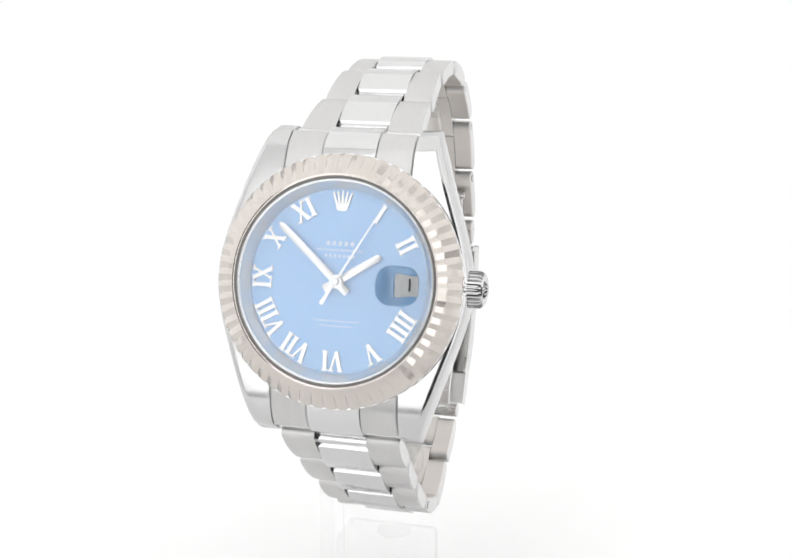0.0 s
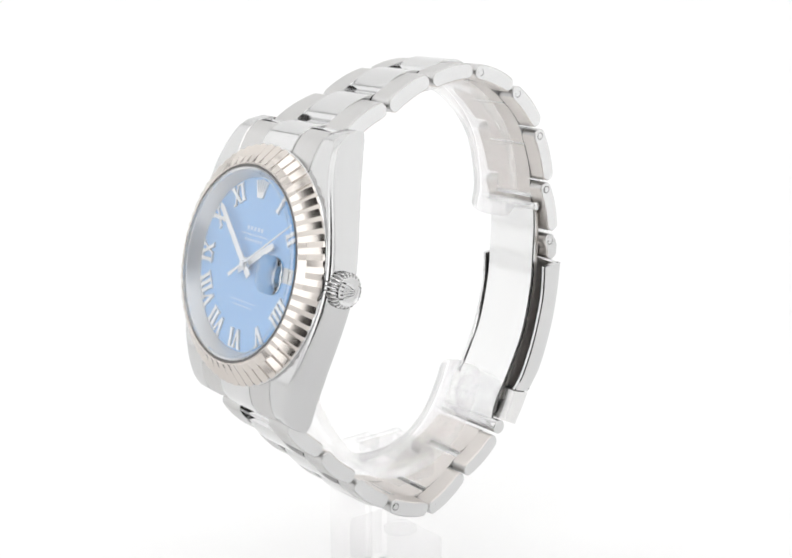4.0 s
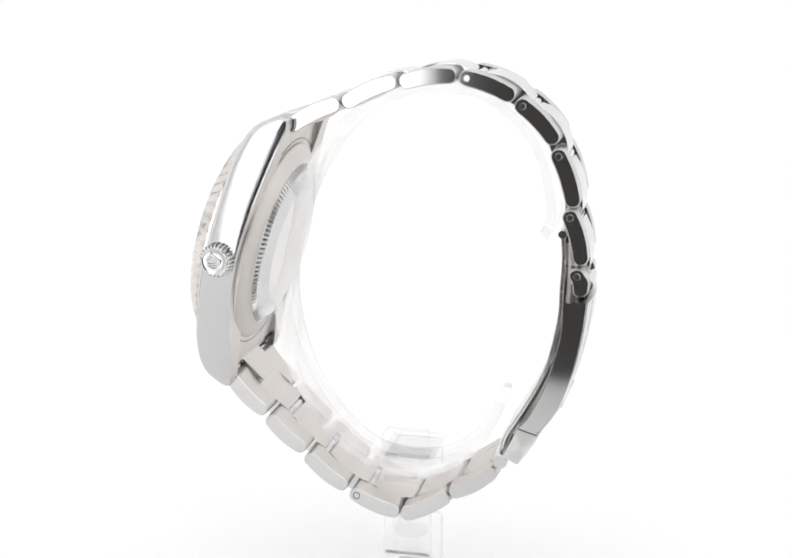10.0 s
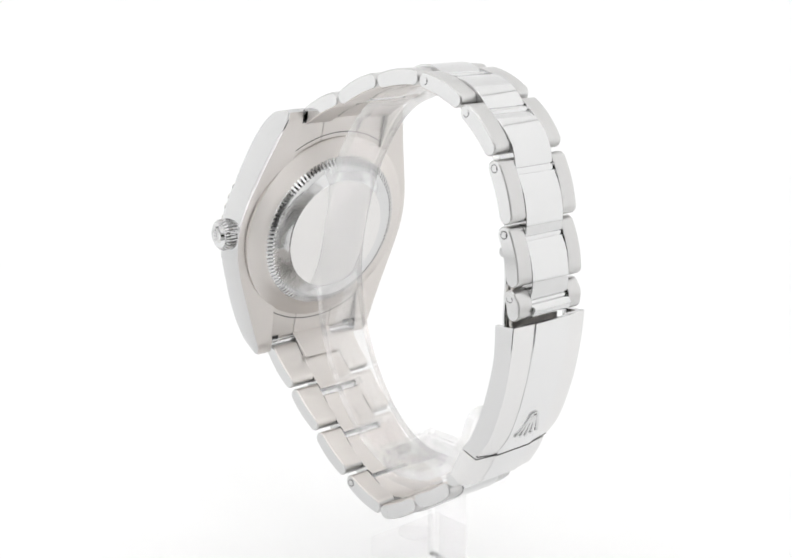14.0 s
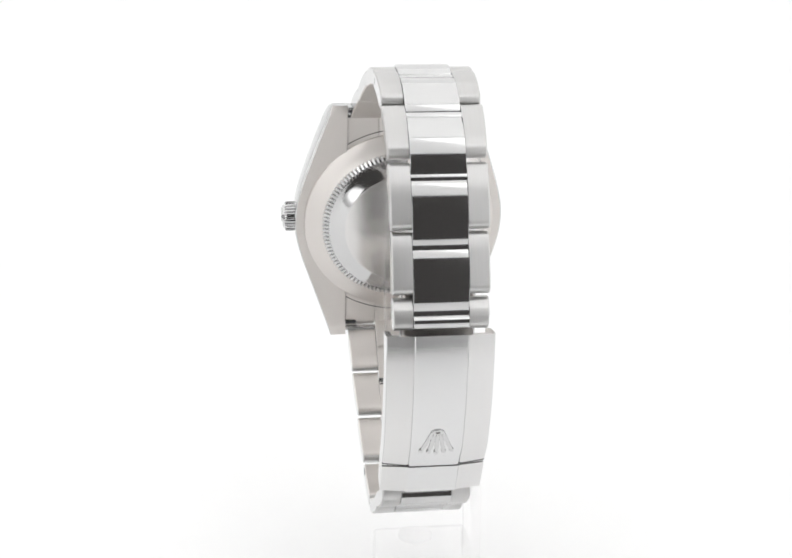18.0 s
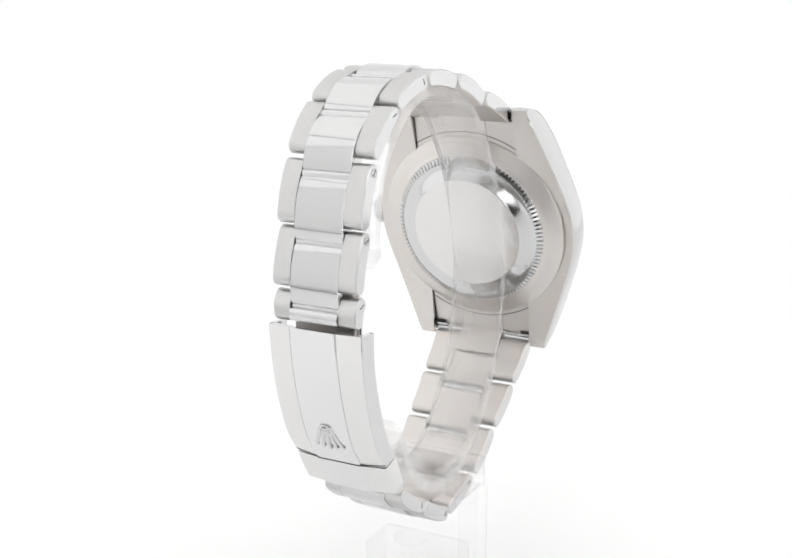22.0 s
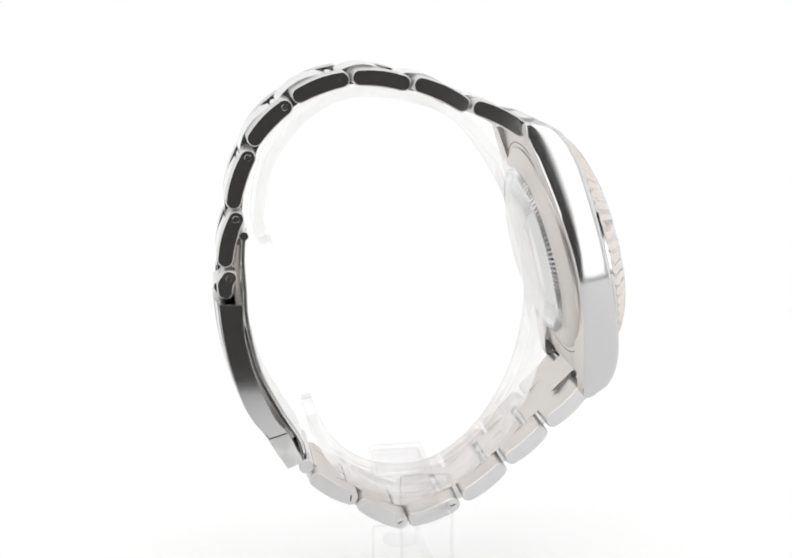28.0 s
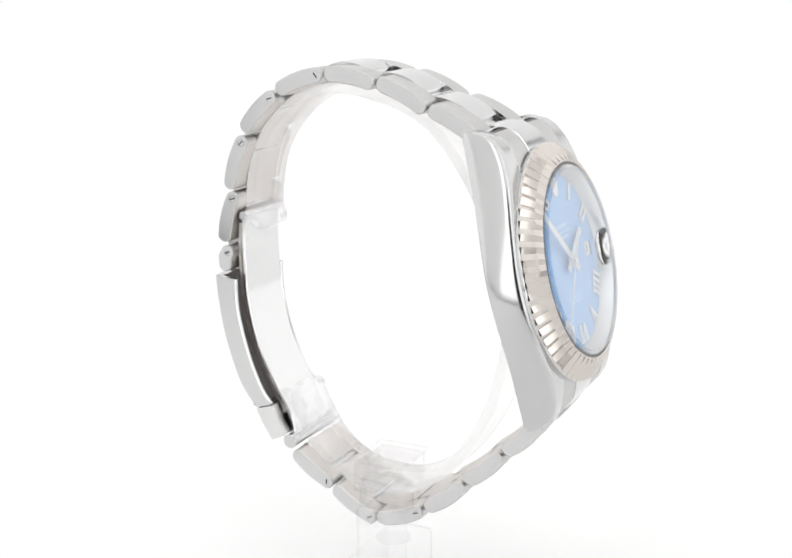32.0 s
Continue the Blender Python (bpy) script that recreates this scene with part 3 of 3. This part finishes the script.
def lug_fittings(s):
    """Spring bar under the end link, and the seam that follows the round of the back."""
    bm = bmesh.new()
    rings(bm, [[(u, s * 23.7 + r * math.cos(math.pi * j / 7), -6.6 + r * math.sin(math.pi * j / 7)) for j in range(14)]
               for u, r in ((-10.6, 0.55), (10.6, 0.55))])
    dpart("spring_bar", bm, STEEL, watch, "polished spring bar between the lugs")
    bm = bmesh.new()
    arc = [radians(s * 90 - 32 + 2 * j) for j in range(33)]
    rings(bm, [[(r * math.cos(t), r * math.sin(t), w) for r, w in ((19.3, -6.2), (19.3, -6.74), (19.5, -6.74), (19.5, -6.2))] for t in arc])
    dpart("back_seam", bm, DARKGAP, CASE)
    for side in (-1, 1):
        slot = plate([(side * 9.3 + a, s * 22.55 + b) for a, b in ((-1.1, -0.6), (1.1, -0.6), (1.1, 0.6), (-1.1, 0.6))], -6.95, -6.72, 0.02)
        dpart("lug_slot", slot, INK, CASE, "dark bar slot beside the lug")
        pin = bmesh.new()
        rings(pin, [[(side * u, s * 22.75 + 0.28 * math.cos(math.pi * j / 5), -6.95 + 0.28 * math.sin(math.pi * j / 5)) for j in range(10)] for u in (8.0, 10.6)])
        dpart("bar_tip", pin, STEEL, CASE, "polished tip of the spring bar")


lug_fittings(1)
lug_fittings(-1)

# ---- clasp ----
OUT = [(34.35, -56.0), (33.75, -61.4), (32.3, -68.2), (29.6, -75.8), (26.4, -80.45)]
INN = [(29.5, -56.4), (29.2, -62.6), (27.2, -70.4), (24.6, -76.5), (22.45, -79.3)]
CW = 8.5


def smooth(pts, n=8):
    a, b = ribbon([P(*p) for p in pts], 0.0, n)
    return [Vector(p) for p in a]


def shell(a, b, x0, x1, c=0.15):
    return strip([tuple(v) for v in a], [tuple(v) for v in b], x0, x1, c)


def build_clasp():
    MX = WATCH_X + 0.35
    o, i = smooth(OUT), smooth(INN)
    inward = [(q - p).normalized() for p, q in zip(o, i)]
    cover = part("clasp_cover", shell([p - d * 0.12 for p, d in zip(o, inward)], [p + d * 0.9 for p, d in zip(o, inward)], MX - 4.2, MX + 4.2), LIT_STEEL, watch, "polished middle band of the clasp cover")
    for s in (-1, 1):
        xs = sorted((MX + s * 4.25, MX + s * (CW - 0.1)))
        bm = bmesh.new()
        loops = []
        for p, d in zip(o, inward):
            lo = 0.55
            a, b = (p + d * 0.05, p + d * lo) if s > 0 else (p + d * lo, p + d * 0.05)
            loops.append([(xs[0], *(p + d * 1.4)), (xs[0], *a), (xs[1], *b), (xs[1], *(p + d * 1.6))])
        rings(bm, loops)
        part("clasp_band", bm, FINE_LIT, cover, "brushed sloping side band of the clasp cover")
        xs = sorted((MX + s * (CW - 0.9), MX + s * CW))
        part("clasp_wall", shell([p + d * 0.62 for p, d in zip(o, inward)], i, xs[0], xs[1], 0.2), STEEL, cover, "polished side wall of the clasp")
    # lever end below the joint
    a = [P(26.32, -80.72), P(24.9, -83.5), P(23.06, -86.37)]
    b = [P(22.4, -79.55), P(21.2, -82.2), P(19.88, -84.91)]
    lever = part("clasp_lever", shell(a, b, MX - 4.3, MX + 4.3, 0.1), FINE_LIT, watch, "brushed steel lever end of the clasp")
    for s in (-1, 1):
        xs = sorted((MX + s * 4.25, MX + s * (CW - 0.05)))
        bm = bmesh.new()
        loops = []
        for p, q in zip(a, b):
            d = (q - p).normalized()
            hi, lo = (0.05, 0.55) if s > 0 else (0.55, 0.05)
            loops.append([(xs[0], *q), (xs[0], *(p + d * hi)), (xs[1], *(p + d * lo)), (xs[1], *q)])
        rings(bm, loops)
        part("lever_side", bm, FINE_LIT, lever, "brushed sloping side of the lever")
    part("lever_band", shell([p + (p - q).normalized() * 0.12 for p, q in zip(a, b)], [p - (p - q).normalized() * 0.5 for p, q in zip(a, b)], MX - 4.2, MX + 4.2, 0.1), LIT_STEEL, lever)
    # dark joint between cover and lever, bowed across the middle band
    e, t = o[-1], (o[-1] - o[-3]).normalized()
    up = -inward[-1]
    bm = bmesh.new()
    loops = []
    for j in range(33):
        x = -CW + 0.02 + (2 * CW - 0.04) * j / 32
        bow = 0.75 * (1 - (x / 4.3) ** 2) if abs(x) < 4.3 else -0.12 * (abs(x) - 4.3)
        lift = 0.16 if abs(x) < 4.3 else 0.0 - 0.5 * (abs(x) - 4.3) / 4.2
        wide = 0.3 if abs(x) < 4.3 else 0.16
        p, q = e + t * (bow - 0.1), e + t * (bow - 0.1 + wide)
        loops.append([(MX + x, *(p + up * lift)), (MX + x, *(q + up * lift)), (MX + x, *(q + up * (lift - 0.5))), (MX + x, *(p + up * (lift - 0.5)))])
    rings(bm, loops)
    part("clasp_joint", bm, INK, lever, "dark curved joint line")
    part("joint_core", shell([P(25.5, -80.1), P(25.35, -80.8)], [P(22.8, -79.2), P(22.7, -79.9)], MX - CW + 0.5, MX + CW - 0.5, 0.1), DARKGAP, lever)
    # emblem near the lever end: five plain prongs
    k = len(o) - 10
    p, d = o[k], inward[k]
    t = (o[k + 1] - o[k - 1]).normalized()
    frame_m = Matrix(((-1, 0, 0, MX), (0, t.x, -d.x, p.x - d.x * 0.1), (0, t.y, -d.y, p.y - d.y * 0.1), (0, 0, 0, 1)))
    part("clasp_emblem", moved(coronet(1.9, 5.0, 5.3, -0.05, 0.22), frame_m), STEEL, cover, "raised polished emblem")
    eye = plate([(0.42 * math.cos(math.pi * j / 8), -2.0 + 0.22 * math.sin(math.pi * j / 8)) for j in range(16)], 0.2, 0.275, 0.01)
    part("emblem_foot", moved(eye, frame_m), DARKGAP, cover)
    # folding blades inside
    pts = [(28.9, -44.4), (29.3, -49.0), (29.1, -54.37), (28.8, -60.3), (26.8, -69.22), (23.2, -76.65), (20.2, -81.8), (19.3, -85.2)]
    a, b = ribbon([P(*p) for p in pts], 0.75)
    blade = part("clasp_blade", strip(a, b, MX - 6.0, MX + 6.0, 0.2), LIT_STEEL, watch, "polished curved folding blade of the clasp")
    pts = [(30.0, -46.5), (30.3, -52.0), (30.1, -57.0), (29.6, -62.0), (27.6, -69.9), (24.6, -76.3), (21.4, -81.6)]
    a, b = ribbon([P(*p) for p in pts], 0.9)
    part("inner_blade", strip(a, b, MX - 5.5, MX + 5.5, 0.2), SATIN, blade, "second folding blade")
    c = P(29.0, -44.9)
    part("blade_hinge", rod(MX - 6.5, MX + 6.5, c.x, c.y, 0.8), STEEL, blade)
    c = P(19.3, -86.27)
    part("blade_knuckle", rod(MX - 7.6, MX + 7.6, c.x, c.y, 1.35), STEEL, blade)


build_clasp()

# ---- clear stand ----
stand = tagged(new("display_stand"), "clear acrylic watch stand with an open cuff through the bracelet", "display stand")
CUFF = [(24.9, -47.0), (26.6, -42.5), (24.6, -32.5), (19.0, -25.2), (12.1, -21.4), (2.81, -21.6), (-8.3, -26.1), (-17.0, -37.6), (-21.9, -51.7), (-22.6, -62.8), (-19.5, -75.0),
        (-12.8, -85.5), (-4.2, -91.2), (5.5, -91.3), (12.8, -87.2), (17.4, -80.0), (18.5, -75.6)]
a, b = ribbon([P(*p) for p in CUFF], 1.9, 10)


def build_cuff():
    """Bent sheet with rounded ends; milky cut rims stand in for caught light."""
    bm = bmesh.new()
    loops, run, c = [], [0.0], 0.12
    for (p, q) in zip(a, a[1:]):
        run.append(run[-1] + math.dist(p, q))
    for p, q, d in zip(a, b, run):
        e = min(d, run[-1] - d)
        k = max(0.0, 1 - e / 3.0)
        hw = 5.1 - 2.6 * (1 - math.sqrt(max(0.0, 1 - k * k)))
        p, q = Vector(p), Vector(q)
        n = (p - q).normalized() * c
        x0, x1 = MX - 2.0 - hw, MX - 2.0 + hw
        loops.append([(x0 + c, *q), (x0, *(q + n)), (x0, *(p - n)), (x0 + c, *p), (x1 - c, *p), (x1, *(p - n)), (x1, *(q + n)), (x1 - c, *q)])
    rings(bm, loops)
    return part("cuff", bm, ACRYLIC, stand, "clear open acrylic cuff, caught light whitened into its cut rims", flank=LIT_RIM)


build_cuff()


def stand_box(name, x0, x1, y0, y1, z0, z1, c, mat, label=""):
    bm = bmesh.new()
    box(bm, MX + x0, MX + x1, y0, y1, z0, z1, c)
    return part(name, bm, mat, stand, label)


stand_box("block", -7.4, 4.6, -3.4, 5.8, ZB - 94.4, ZB - 89.1, 0.5, CLEARBLOCK, "clear acrylic block under the cuff")
stand_box("block_plate", -7.4, 4.9, -3.8, 6.2, ZB - 89.08, ZB - 88.3, 0.25, CLEARBLOCK, "thin clear plate on the block")
stand_box("block_arm", -11.6, -7.42, -6.8, 2.4, ZB - 95.0, ZB - 89.4, 0.5, CLEARBLOCK, "clear arm of the block beside the bracelet")
stand_box("side_plate", -12.2, -10.2, -6.8, 2.6, 0.0, ZB - 95.02, 0.4, CLEARER, "clear upright plate beside the bracelet")
stand_box("foot", -10.18, 7.6, -3.8, 5.4, 0.0, ZB - 105.6, 0.7, CLEARER, "clear acrylic foot")
bm = moved(lathe([(0.01, ZB - 104.9), (3.0, ZB - 104.9), (3.2, ZB - 105.1), (3.2, ZB - 105.58), (0.01, ZB - 105.58)], 40), Matrix.Translation((MX, 1.0, 0)))
part("pad", bm, CLEARER, stand, "round clear pad on the foot")
for ob in [stand, *stand.children_recursive]:
    ob.visible_shadow = False


def motions():
    turn = [(t, pose(0, 0, 0, 0, 0, TURN0 + RATE * t)) for t in range(0, 33, 2)]
    walk(watch, turn)
    walk(stand, turn)
    def on_dial(deg):
        return DIAL_M @ Matrix.Rotation(radians(-deg), 4, "Z")
    walk(second_hand, [(t, on_dial(30.5 + 6.0 * t)) for t in range(0, 33, 2)])
    walk(minute_hand, [(t, on_dial(-48.5 + 0.1 * t)) for t in range(0, 33, 8)])
    walk(hour_hand, [(t, on_dial(58.0 + 0.1 * t / 12)) for t in range(0, 33, 16)])


motions()
